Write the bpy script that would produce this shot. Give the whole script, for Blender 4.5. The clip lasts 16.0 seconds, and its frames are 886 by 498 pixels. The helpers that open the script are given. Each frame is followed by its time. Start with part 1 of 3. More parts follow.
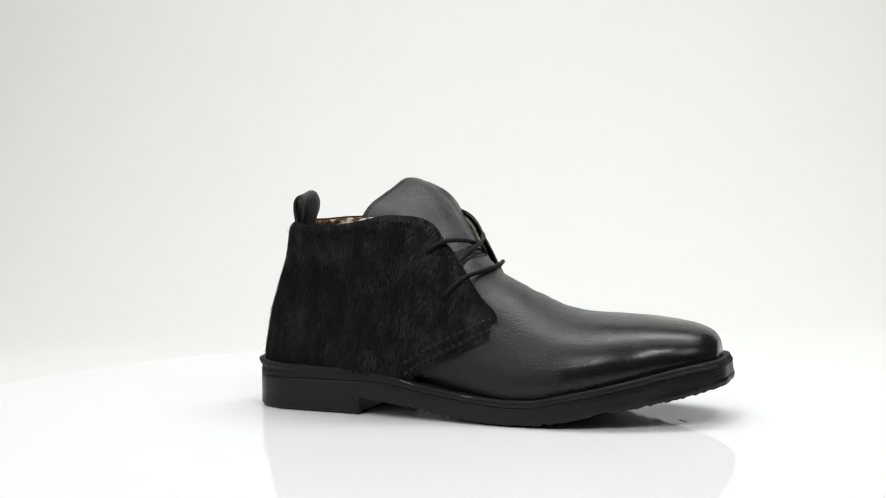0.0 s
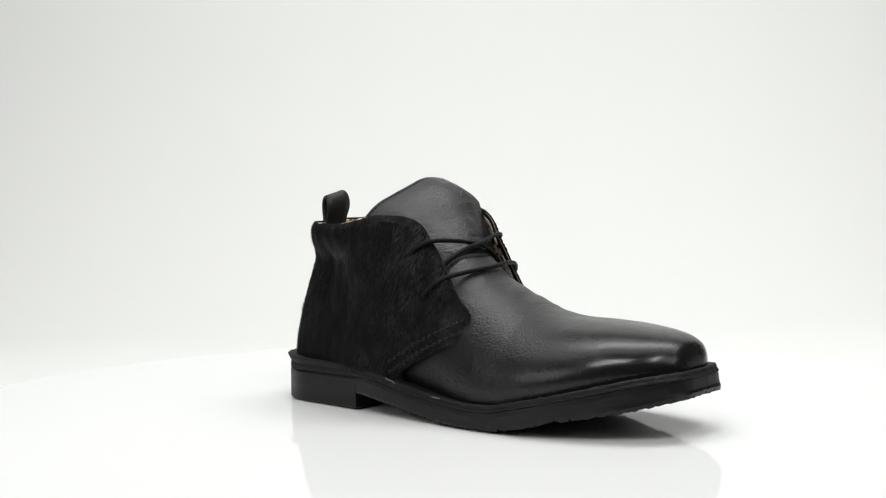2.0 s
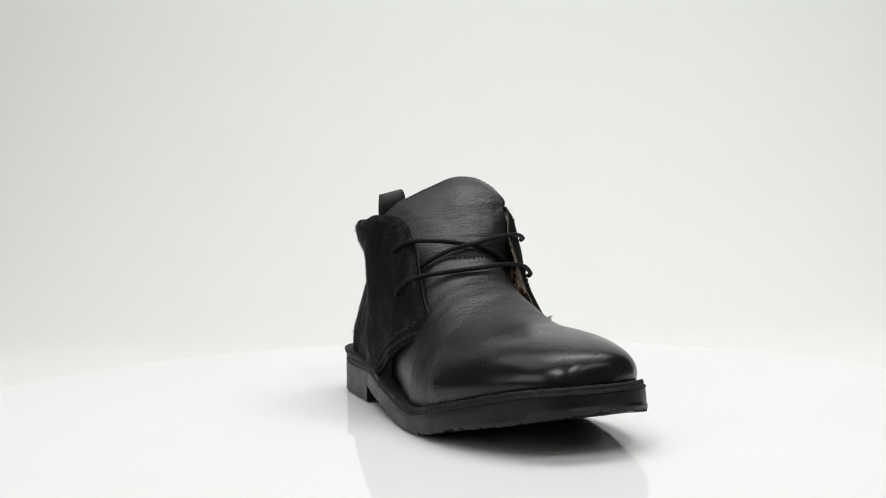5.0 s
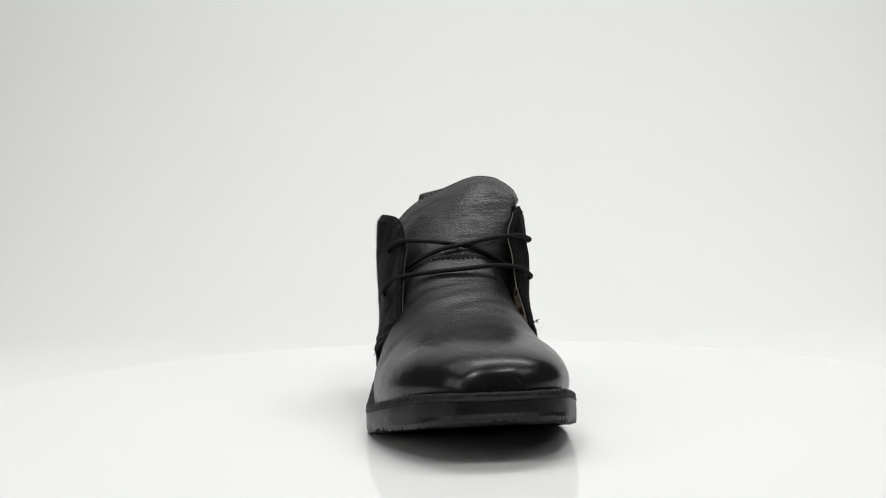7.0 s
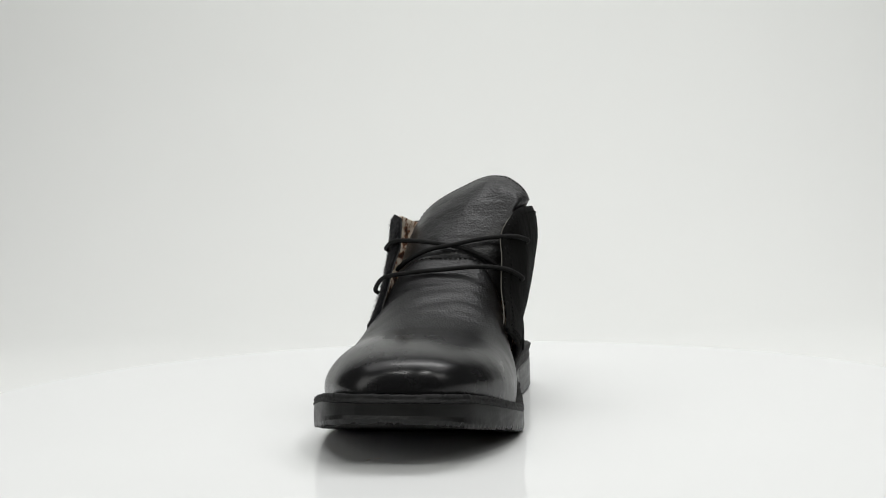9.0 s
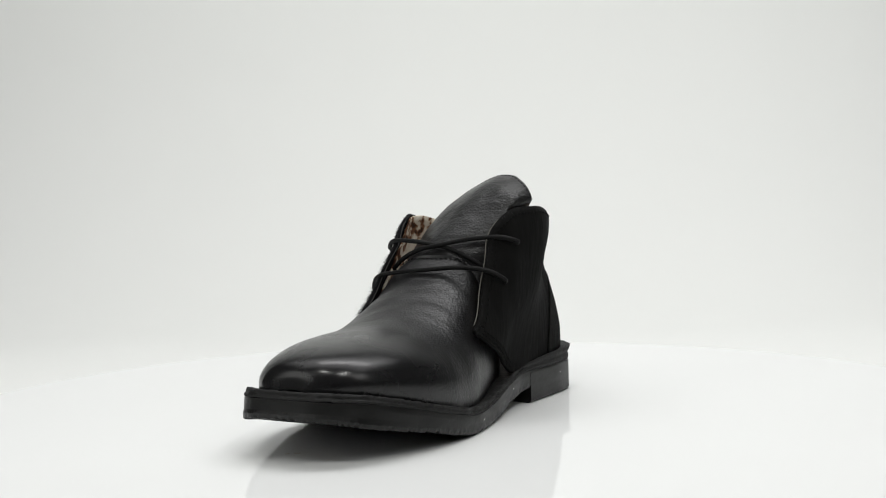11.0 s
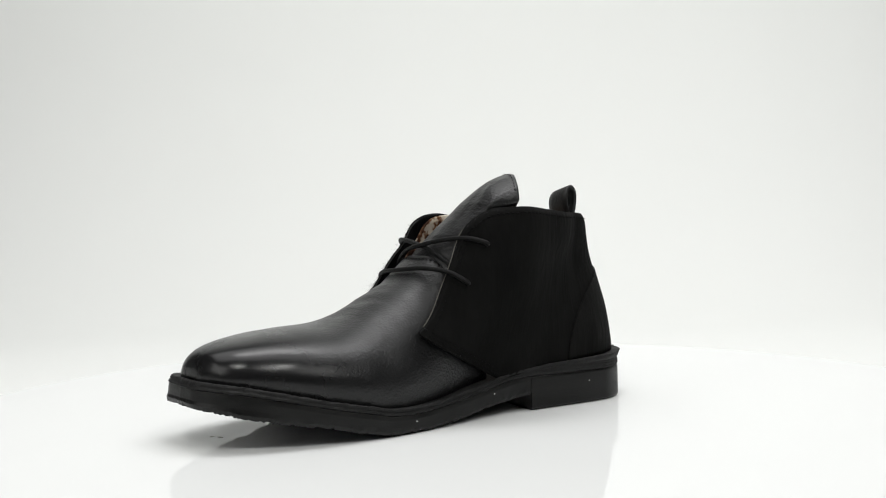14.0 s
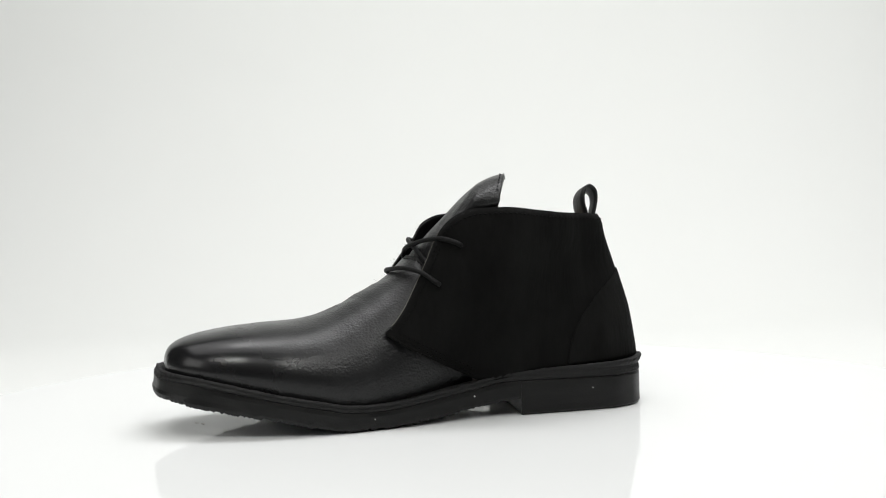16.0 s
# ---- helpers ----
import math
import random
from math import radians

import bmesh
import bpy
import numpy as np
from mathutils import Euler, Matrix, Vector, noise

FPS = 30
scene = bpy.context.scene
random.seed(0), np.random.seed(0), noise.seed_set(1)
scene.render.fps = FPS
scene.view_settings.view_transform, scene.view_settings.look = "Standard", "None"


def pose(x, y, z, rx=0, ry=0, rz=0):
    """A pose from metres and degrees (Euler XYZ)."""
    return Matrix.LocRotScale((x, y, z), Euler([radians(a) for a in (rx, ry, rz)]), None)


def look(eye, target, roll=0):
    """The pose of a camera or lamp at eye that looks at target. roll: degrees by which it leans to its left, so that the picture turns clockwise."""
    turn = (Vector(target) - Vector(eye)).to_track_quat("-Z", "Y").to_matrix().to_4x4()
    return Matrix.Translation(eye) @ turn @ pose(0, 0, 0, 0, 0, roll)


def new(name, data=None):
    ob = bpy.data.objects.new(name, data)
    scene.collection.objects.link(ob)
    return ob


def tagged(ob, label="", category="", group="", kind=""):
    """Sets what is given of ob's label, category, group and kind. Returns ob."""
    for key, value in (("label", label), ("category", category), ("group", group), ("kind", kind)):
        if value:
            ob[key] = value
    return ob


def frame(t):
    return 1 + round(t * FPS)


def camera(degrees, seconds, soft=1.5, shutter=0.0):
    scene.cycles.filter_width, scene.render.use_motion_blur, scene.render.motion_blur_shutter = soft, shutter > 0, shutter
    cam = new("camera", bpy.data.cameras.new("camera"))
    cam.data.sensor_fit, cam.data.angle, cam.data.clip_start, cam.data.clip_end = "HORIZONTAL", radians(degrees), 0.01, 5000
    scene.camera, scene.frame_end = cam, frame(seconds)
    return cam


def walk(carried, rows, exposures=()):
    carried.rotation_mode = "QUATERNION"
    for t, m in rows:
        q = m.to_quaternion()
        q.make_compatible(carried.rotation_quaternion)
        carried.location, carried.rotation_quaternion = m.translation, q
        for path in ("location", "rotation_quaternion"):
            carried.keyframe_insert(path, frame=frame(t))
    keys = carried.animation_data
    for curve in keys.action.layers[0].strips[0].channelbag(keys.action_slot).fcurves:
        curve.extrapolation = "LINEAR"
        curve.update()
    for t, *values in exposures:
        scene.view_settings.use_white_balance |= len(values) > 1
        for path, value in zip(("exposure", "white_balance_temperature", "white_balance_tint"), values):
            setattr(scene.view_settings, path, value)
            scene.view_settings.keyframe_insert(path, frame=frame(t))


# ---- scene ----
cam = camera(40.84, 16.0, soft=1.1)
EYE = (0.0, -0.7291, 0.1271)
STILL = look(EYE, (0.001615, 0.0, 0.1271 - 0.7291 * math.tan(radians(2.274))), -1.17)
walk(cam, [(0.0, STILL), (16.0, STILL)], exposures=[(0.0, 0.0), (3.0, 0.0), (4.0, -0.08), (6.5, -0.16), (7.5, -0.19), (8.5, -0.25), (9.0, -0.26), (11.5, -0.18), (12.5, -0.16), (14.0, -0.07), (15.0, -0.08), (15.5, -0.08), (16.0, -0.01)])

# ---- light ----
world = bpy.data.worlds.new("studio_world")
scene.world = world
world.use_nodes = True
world.node_tree.nodes["Background"].inputs["Color"].default_value = (0.97, 1.0, 0.96, 1)
world.node_tree.nodes["Background"].inputs["Strength"].default_value = 0.02


def softbox(name, eye, target, sx, sy, watts, colour=(1.0, 1.0, 0.97)):
    data = bpy.data.lights.new(name, "AREA")
    data.shape, data.size, data.size_y, data.energy, data.color = "RECTANGLE", sx, sy, watts, colour
    ob = new(name, data)
    ob.matrix_world = look(eye, target)
    return ob


softbox("overhead_softbox", (0.05, 0.14, 1.45), (0.05, 0.14, 0), 2.4, 1.15, 15.4, (1.0, 1.0, 1.0))
softbox("backdrop_softbox", (0.35, 0.30, 1.75), (0.25, 1.3, 0.35), 1.6, 0.5, 18.8, (1.0, 1.0, 1.0))
softbox("side_softbox", (-0.95, -0.70, 0.52), (0, 0, 0.05), 0.7, 0.6, 3.0)
softbox("side_softbox", (0.90, -0.75, 0.85), (0, 0, 0.05), 0.5, 0.4, 2.0)
for lamp_x, lamp_y, lamp_z in ((-0.40, -0.95, 1.05), (0.36, -0.95, 1.05), (-0.26, -0.90, 1.16), (0.50, -0.85, 1.20)):
    softbox("front_lamp", (lamp_x, lamp_y, lamp_z), (0, 0, 0.06), 0.05, 0.05, 2.0)


# ---- materials ----
def material(name, colour, rough=0.5, metal=0.0, spec=0.5):
    mat = bpy.data.materials.new(name)
    mat.use_nodes = True
    b = mat.node_tree.nodes["Principled BSDF"]
    b.inputs["Base Color"].default_value = (*colour, 1)
    b.inputs["Roughness"].default_value = rough
    b.inputs["Metallic"].default_value = metal
    b.inputs["Specular IOR Level"].default_value = spec
    return mat, mat.node_tree.nodes, mat.node_tree.links, b


def noise_tex(nodes, links, scale, detail=4, stretch=(1, 1, 1), rough=0.55, tilt=0):
    co = nodes.new("ShaderNodeTexCoord")
    mp = nodes.new("ShaderNodeMapping")
    mp.inputs["Scale"].default_value = stretch
    mp.inputs["Rotation"].default_value = (radians(tilt), 0, 0)
    tx = nodes.new("ShaderNodeTexNoise")
    tx.inputs["Scale"].default_value, tx.inputs["Detail"].default_value = scale, detail
    tx.inputs["Roughness"].default_value = rough
    links.new(co.outputs["Object"], mp.inputs["Vector"])
    links.new(mp.outputs["Vector"], tx.inputs["Vector"])
    return tx.outputs["Fac"]


def ramp(nodes, links, fac, stops):
    r = nodes.new("ShaderNodeValToRGB")
    e = r.color_ramp.elements
    while len(e) < len(stops):
        e.new(0.5)
    for k, (pos, c) in enumerate(stops):
        e[k].position, e[k].color = pos, (*c, 1)
    links.new(fac, r.inputs["Fac"])
    return r.outputs["Color"]


def bump(nodes, links, b, heights, distance, strength=1.0):
    """Chains several heights into the normal: (socket, weight)."""
    last = None
    for h, w in heights:
        n = nodes.new("ShaderNodeBump")
        n.inputs["Distance"].default_value = distance * w
        n.inputs["Strength"].default_value = strength
        links.new(h, n.inputs["Height"])
        if last:
            links.new(last, n.inputs["Normal"])
        last = n.outputs["Normal"]
    links.new(last, b.inputs["Normal"])


def leather(name, base, rough_lo, rough_hi, grain=0.00035, polished=False, creased=(1.0, 0.3, 1.6), tilt=0, deep=1.3):
    mat, n, k, b = material(name, base, 0.4, spec=0.37)
    big = noise_tex(n, k, 45, 3)
    fine = noise_tex(n, k, 900, 3)
    co = n.new("ShaderNodeTexCoord")
    vo = n.new("ShaderNodeTexVoronoi")
    vo.inputs["Scale"].default_value = 720
    k.new(co.outputs["Object"], vo.inputs["Vector"])
    crease = noise_tex(n, k, 110, 5, creased, 0.6, tilt)
    rough = ramp(n, k, big, [(0.3, (rough_lo,) * 3), (0.7, (rough_hi,) * 3)])
    heights = [(vo.outputs["Distance"], 0.55), (fine, 0.4), (crease, deep)]
    if polished:
        # the toe cap is stretched smooth and polished
        sx = n.new("ShaderNodeSeparateXYZ")
        k.new(co.outputs["Object"], sx.inputs["Vector"])
        mr = n.new("ShaderNodeMapRange")
        mr.interpolation_type = "SMOOTHSTEP"
        mr.inputs["From Min"].default_value, mr.inputs["From Max"].default_value = 0.185, 0.262
        mr.inputs["To Min"].default_value, mr.inputs["To Max"].default_value = 1.0, 0.0
        k.new(sx.outputs["X"], mr.inputs["Value"])
        m1 = n.new("ShaderNodeMath")
        m1.operation = "MULTIPLY_ADD"
        m1.inputs[1].default_value, m1.inputs[2].default_value = 0.28, 0.72
        k.new(mr.outputs["Result"], m1.inputs[0])
        m2 = n.new("ShaderNodeMath")
        m2.operation = "MULTIPLY"
        k.new(rough, m2.inputs[0])
        k.new(m1.outputs["Value"], m2.inputs[1])
        rough = m2.outputs["Value"]
        m4 = n.new("ShaderNodeMath")
        m4.operation = "MULTIPLY_ADD"
        m4.inputs[1].default_value, m4.inputs[2].default_value = 0.92, 0.08
        k.new(mr.outputs["Result"], m4.inputs[0])
        scaled = []
        for h, w in heights:
            m3 = n.new("ShaderNodeMath")
            m3.operation = "MULTIPLY"
            k.new(h, m3.inputs[0])
            k.new((mr.outputs["Result"] if h == crease else m4.outputs["Value"]), m3.inputs[1])
            scaled.append((m3.outputs["Value"], w))
        heights = scaled
    k.new(rough, b.inputs["Roughness"])
    k.new(ramp(n, k, fine, [(0.3, tuple(c * 0.75 for c in base)), (0.7, tuple(c * 1.3 for c in base))]), b.inputs["Base Color"])
    bump(n, k, b, heights, grain)
    return mat


LEATHER = leather("black_leather", (0.0080, 0.0080, 0.0084), 0.29, 0.43, 0.00030, polished=True, creased=(1.6, 0.30, 1.6), deep=1.25)
TAB_LEATHER = leather("black_tab_leather", (0.010, 0.010, 0.010), 0.42, 0.55, 0.0003)
TONGUE_LEATHER = leather("black_tongue_leather", (0.0095, 0.0095, 0.0098), 0.28, 0.43, 0.00032, creased=(1.2, 0.30, 1.7), tilt=-32, deep=2.6)


def hairy(name, base, sheen):
    mat, n, k, b = material(name, base, 0.88, spec=0.10)
    streak = noise_tex(n, k, 260, 5, (1.0, 1.0, 0.16))
    patch = noise_tex(n, k, 38, 3, (1, 1, 0.6))
    k.new(ramp(n, k, patch, [(0.3, tuple(c * 0.6 for c in base)), (0.72, tuple(c * 1.7 for c in base))]), b.inputs["Base Color"])
    b.inputs["Sheen Weight"].default_value = sheen
    b.inputs["Sheen Roughness"].default_value = 0.45
    bump(n, k, b, [(streak, 1.0), (patch, 2.0)], 0.0008)
    return mat


FUR = hairy("black_pony_hair", (0.0042, 0.0042, 0.0050), 0.005)
BRUSHED_SUEDE = hairy("brushed_black_suede", (0.0058, 0.0058, 0.0055), 0.005)
SUEDE = hairy("black_suede", (0.0043, 0.0043, 0.0041), 0.0)


def rubber_material():
    mat, n, k, b = material("black_rubber", (0.008, 0.008, 0.008), 0.5, spec=0.30)
    wear = noise_tex(n, k, 120, 5, (0.35, 0.35, 1.5))
    fine = noise_tex(n, k, 700, 3)
    k.new(ramp(n, k, wear, [(0.3, (0.33,) * 3), (0.7, (0.50,) * 3)]), b.inputs["Roughness"])
    k.new(ramp(n, k, wear, [(0.35, (0.003,) * 3), (0.75, (0.008, 0.008, 0.0075))]), b.inputs["Base Color"])
    bump(n, k, b, [(wear, 1.0), (fine, 0.5)], 0.00020)
    return mat


RUBBER = rubber_material()


def rand_material():
    mat, n, k, b = material("rough_black_welt", (0.008, 0.008, 0.008), 0.62, spec=0.28)
    layer = noise_tex(n, k, 160, 6, (0.12, 0.12, 3.0))
    fine = noise_tex(n, k, 800, 3)
    k.new(ramp(n, k, layer, [(0.35, (0.004,) * 3), (0.7, (0.012,) * 3)]), b.inputs["Base Color"])
    bump(n, k, b, [(layer, 1.6), (fine, 0.6)], 0.0006)
    return mat


WELT = rand_material()


def lining_material():
    mat, n, k, b = material("spotted_lining", (0.4, 0.3, 0.2), 0.85, spec=0.2)
    spots = noise_tex(n, k, 130, 2, (1, 1, 1.2))
    fine = noise_tex(n, k, 600, 4)
    k.new(ramp(n, k, spots, [(0.38, (0.05, 0.022, 0.012)), (0.45, (0.20, 0.09, 0.045)), (0.52, (0.62, 0.54, 0.43)), (0.8, (0.78, 0.73, 0.64))]), b.inputs["Base Color"])
    bump(n, k, b, [(fine, 1.0)], 0.0005)
    return mat


LINING = lining_material()
DARK_EDGE = material("raw_dark_edge", (0.030, 0.029, 0.027), 0.9)[0]
EDGE = material("raw_cream_edge", (0.12, 0.115, 0.10), 0.9)[0]
SCUFF = material("pale_split_fibre", (0.16, 0.155, 0.145), 0.9)[0]
DUST = material("grey_dust", (0.56, 0.54, 0.50), 0.95)[0]
EDGE_WHITE = material("white_dust", (0.7, 0.7, 0.68), 0.9)[0]


def hair_material():
    mat, n, k, b = material("black_hair", (0.0085, 0.0085, 0.011), 0.45, spec=0.30)
    tuft = noise_tex(n, k, 95, 4, (1, 1, 0.5))
    k.new(ramp(n, k, tuft, [(0.36, (0.002, 0.002, 0.003)), (0.52, (0.005, 0.005, 0.0065)), (0.68, (0.019, 0.0185, 0.020))]), b.inputs["Base Color"])
    k.new(ramp(n, k, tuft, [(0.4, (0.8,) * 3), (0.65, (0.42,) * 3)]), b.inputs["Roughness"])
    return mat


HAIR = hair_material()
DARK_THREAD = material("dark_thread", (0.0035, 0.0035, 0.0035), 0.85, spec=0.1)[0]
FUR_THREAD = material("thick_black_thread", (0.0072, 0.0072, 0.0078), 0.6, spec=0.25)[0]
GREY_THREAD = material("dull_grey_thread", (0.014, 0.014, 0.0135), 0.8, spec=0.2)[0]
THREAD = material("black_thread", (0.008, 0.008, 0.009), 0.75, spec=0.2)[0]


def lace_material():
    mat, n, k, b = material("black_waxed_lace", (0.004, 0.004, 0.004), 0.62, spec=0.18)
    w = noise_tex(n, k, 1400, 2)
    bump(n, k, b, [(w, 1.0)], 0.0003)
    return mat


LACE = lace_material()


def white_material(name, colour, rough, coat=0.0, spec=0.5):
    mat, n, k, b = material(name, colour, rough, spec=spec)
    mott = noise_tex(n, k, 3.0, 3)
    k.new(ramp(n, k, mott, [(0.3, tuple(c * 0.985 for c in colour)), (0.7, colour)]), b.inputs["Base Color"])
    b.inputs["Coat Weight"].default_value = coat
    b.inputs["Coat Roughness"].default_value = 0.004
    return mat


TABLE_WHITE = white_material("glossy_white_acrylic", (0.80, 0.81, 0.805), 0.60, 0.60, 0.0)
PAPER = white_material("matt_white_paper", (0.80, 0.81, 0.79), 0.95)
WALL = white_material("dim_grey_paint", (0.10, 0.10, 0.10), 0.9)


# ---- mesh helpers ----
def pchip(xs, ys):
    """A smooth curve through stations that does not overshoot."""
    x, y = np.array(xs, float), np.array(ys, float)
    h, s = np.diff(x), np.diff(y) / np.diff(x)
    m = np.zeros(len(x))
    m[0], m[-1] = s[0], s[-1]
    for k in range(1, len(x) - 1):
        if s[k - 1] * s[k] > 0:
            a, c = 2 * h[k] + h[k - 1], h[k] + 2 * h[k - 1]
            m[k] = (a + c) / (a / s[k - 1] + c / s[k])

    def f(v):
        v = min(max(v, x[0]), x[-1])
        k = min(max(int(np.searchsorted(x, v)) - 1, 0), len(x) - 2)
        t = (v - x[k]) / h[k]
        return float((1 + 2 * t) * (1 - t) ** 2 * y[k] + t * (1 - t) ** 2 * h[k] * m[k] + t * t * (3 - 2 * t) * y[k + 1] + t * t * (t - 1) * h[k] * m[k + 1])
    return f


def part(name, bm, mat, parent, label="", smooth=True):
    me = bpy.data.meshes.new(name)
    bmesh.ops.recalc_face_normals(bm, faces=bm.faces)
    bm.to_mesh(me)
    bm.free()
    for m in mat if isinstance(mat, (list, tuple)) else [mat]:
        me.materials.append(m)
    me.polygons.foreach_set("use_smooth", [smooth] * len(me.polygons))
    ob = new(name, me)
    ob.parent = parent
    return tagged(ob, label)


def grid(rows, bm=None, close_u=False):
    """A sheet of quads through rows of points."""
    bm = bm or bmesh.new()
    vs = [[bm.verts.new(p) for p in r] for r in rows]
    for a, b in zip(vs, vs[1:]):
        n = len(a)
        for k in range(n if close_u else n - 1):
            bm.faces.new((a[k], a[(k + 1) % n], b[(k + 1) % n], b[k]))
    return bm, vs


def thick(rows, depth, inward, bm=None):
    """A sheet of the given thickness: outer rows, and the same rows moved along inward(point index) by depth."""
    outer = [[Vector(p) for p in r] for r in rows]
    ni, nj = len(outer), len(outer[0])
    inner = []
    for i in range(ni):
        r = []
        for j in range(nj):
            du = outer[i][min(j + 1, nj - 1)] - outer[i][max(j - 1, 0)]
            dv = outer[min(i + 1, ni - 1)][j] - outer[max(i - 1, 0)][j]
            n = du.cross(dv)
            n = n.normalized() if n.length > 1e-12 else Vector((0, 0, 0))
            r.append(outer[i][j] + n * depth * inward)
        inner.append(r)
    bm, a = grid(outer, bm)
    bm, b = grid(inner, bm)
    ring = [(0, j) for j in range(nj)] + [(i, nj - 1) for i in range(1, ni)] + [(ni - 1, j) for j in range(nj - 2, -1, -1)] + [(i, 0) for i in range(ni - 2, 0, -1)]
    for (i, j), (p, q) in zip(ring, ring[1:] + ring[:1]):
        try:
            bm.faces.new((a[i][j], a[p][q], b[p][q], b[i][j]))
        except ValueError:
            pass
    return bm


def tube(points, radius, bm=None, sides=10, steps=8):
    """A round cord along a smooth line through the points, with rounded ends."""
    bm = bm or bmesh.new()
    p = [Vector(q) for q in points]
    p = [2 * p[0] - p[1]] + p + [2 * p[-1] - p[-2]]
    line = []
    for k in range(1, len(p) - 2):
        for s in range(steps):
            t = s / steps
            line.append(0.5 * (2 * p[k] + (p[k + 1] - p[k - 1]) * t + (2 * p[k - 1] - 5 * p[k] + 4 * p[k + 1] - p[k + 2]) * t * t + (3 * p[k] - p[k - 1] - 3 * p[k + 1] + p[k + 2]) * t ** 3))
    line.append(p[-2])
    rings, up = [], Vector((0.1, 0.2, 1))
    for k, c in enumerate(line):
        d = (line[min(k + 1, len(line) - 1)] - line[max(k - 1, 0)]).normalized()
        s = d.cross(up).normalized()
        w = s.cross(d)
        r = radius * (0.55 if k in (0, len(line) - 1) else 1.0)
        rings.append([c + (s * math.cos(a) + w * math.sin(a)) * r for a in [2 * math.pi * j / sides for j in range(sides)]])
    bm, vs = grid(rings, bm, close_u=True)
    bm.faces.new(vs[0])
    bm.faces.new(vs[-1])
    return bm


def rough_edge(x, y, z, amount, scale):
    return noise.noise(Vector((x, y, z)) * scale) * amount


# ---- the studio ----
def build_studio():
    # one sheet of paper: flat under the turntable, then curving up behind it
    bend, floor_z, back, front, half = 0.5, -0.045, 1.35, -0.5, 1.35
    prof = [(front, floor_z), (0.0, floor_z), (back - bend, floor_z)]
    prof += [(back - bend + bend * math.sin(a), floor_z + bend - bend * math.cos(a)) for a in [math.pi / 2 * k / 20 for k in range(1, 21)]]
    prof += [(back, floor_z + bend + 1.4 * k / 4) for k in range(1, 5)]
    rows = [[(-half + 2 * half * k / 40, y, z) for y, z in prof] for k in range(41)]
    bm = thick(rows, 0.002, 1)
    ob = part("backdrop", bm, PAPER, None)
    tagged(ob, "seamless matt white paper sweep behind the turntable", "backdrop", kind="structure")
    # the room round the set
    for name, x, y, z, sx, sy, sz in (("floor", 0, 0, -0.80, 5.2, 5.2, 0.1), ("ceiling", 0, 0, 2.25, 5.2, 5.2, 0.1), ("wall_north", 0, 2.55, 0.725, 5.2, 0.1, 2.95), ("wall_south", 0, -2.55, 0.725, 5.2, 0.1, 2.95), ("wall_east", 2.55, 0, 0.725, 0.1, 5.0, 2.95), ("wall_west", -2.55, 0, 0.725, 0.1, 5.0, 2.95)):
        bm = bmesh.new()
        bmesh.ops.create_cube(bm, size=1, matrix=Matrix.Translation((x, y, z)) @ Matrix.Diagonal((sx, sy, sz, 1)))
        tagged(part(name, bm, WALL, None, smooth=False), "plain dim grey studio " + name.split("_")[0], name.split("_")[0], kind="structure")
    bm = bmesh.new()
    bmesh.ops.create_cube(bm, size=1, matrix=Matrix.Translation((0, 0.2, -0.068)) @ Matrix.Diagonal((2.8, 1.5, 0.04, 1)))
    for x in (-1.35, 1.35):
        for y in (-0.5, 0.9):
            bmesh.ops.create_cube(bm, size=1, matrix=Matrix.Translation((x, y, -0.42)) @ Matrix.Diagonal((0.06, 0.06, 0.66, 1)))
    tagged(part("table", bm, WALL, None, smooth=False), "plain studio table under the paper sweep", "table", kind="structure")


def build_turntable():
    table = new("turntable")
    tagged(table, "round glossy white display turntable that slowly turns", "turntable")
    r, cx, cy = 0.338, 0.012, 0.012
    prof = [(0.0, 0.0), (r - 0.003, 0.0), (r - 0.001, -0.0008), (r, -0.003), (r, -0.016), (r - 0.002, -0.018), (0.0, -0.018)]
    rows = [[(cx + q * math.cos(a), cy + q * math.sin(a), z) for q, z in prof] for a in [2 * math.pi * k / 128 for k in range(129)]]
    bm, _ = grid(rows)
    bmesh.ops.remove_doubles(bm, verts=bm.verts, dist=1e-6)
    plate = part("plate", bm, TABLE_WHITE, table)
    bm = bmesh.new()
    bmesh.ops.create_cone(bm, cap_ends=True, segments=64, radius1=0.15, radius2=0.14, depth=0.027, matrix=Matrix.Translation((0, 0, -0.0315)))
    part("base", bm, TABLE_WHITE, table, smooth=False)
    # two small smears of dust before the toe
    for x, y, size, turn in ((-0.0110, -0.1455, 0.0021, 0.3), (-0.0152, -0.1482, 0.0014, 1.1)):
        ring = []
        for k in range(18):
            a = 2 * math.pi * k / 18
            q = size * (0.75 + 0.5 * noise.noise(Vector((math.cos(a), math.sin(a), x * 900))))
            u, w = q * math.cos(a), 0.42 * q * math.sin(a)
            ring.append((x + u * math.cos(turn) - w * math.sin(turn), y + u * math.sin(turn) + w * math.cos(turn)))
        levels = [[(px, py, z) for px, py in ring] for z in (0.0, 0.00025)]
        bm, vs = grid(levels, close_u=True)
        bm.faces.new(vs[-1])
        part("dust_smear", bm, DUST, table, "small grey smear of dust", smooth=False)
    for p in plate.data.polygons:
        p.use_smooth = abs(p.normal.z) < 0.9
    return table


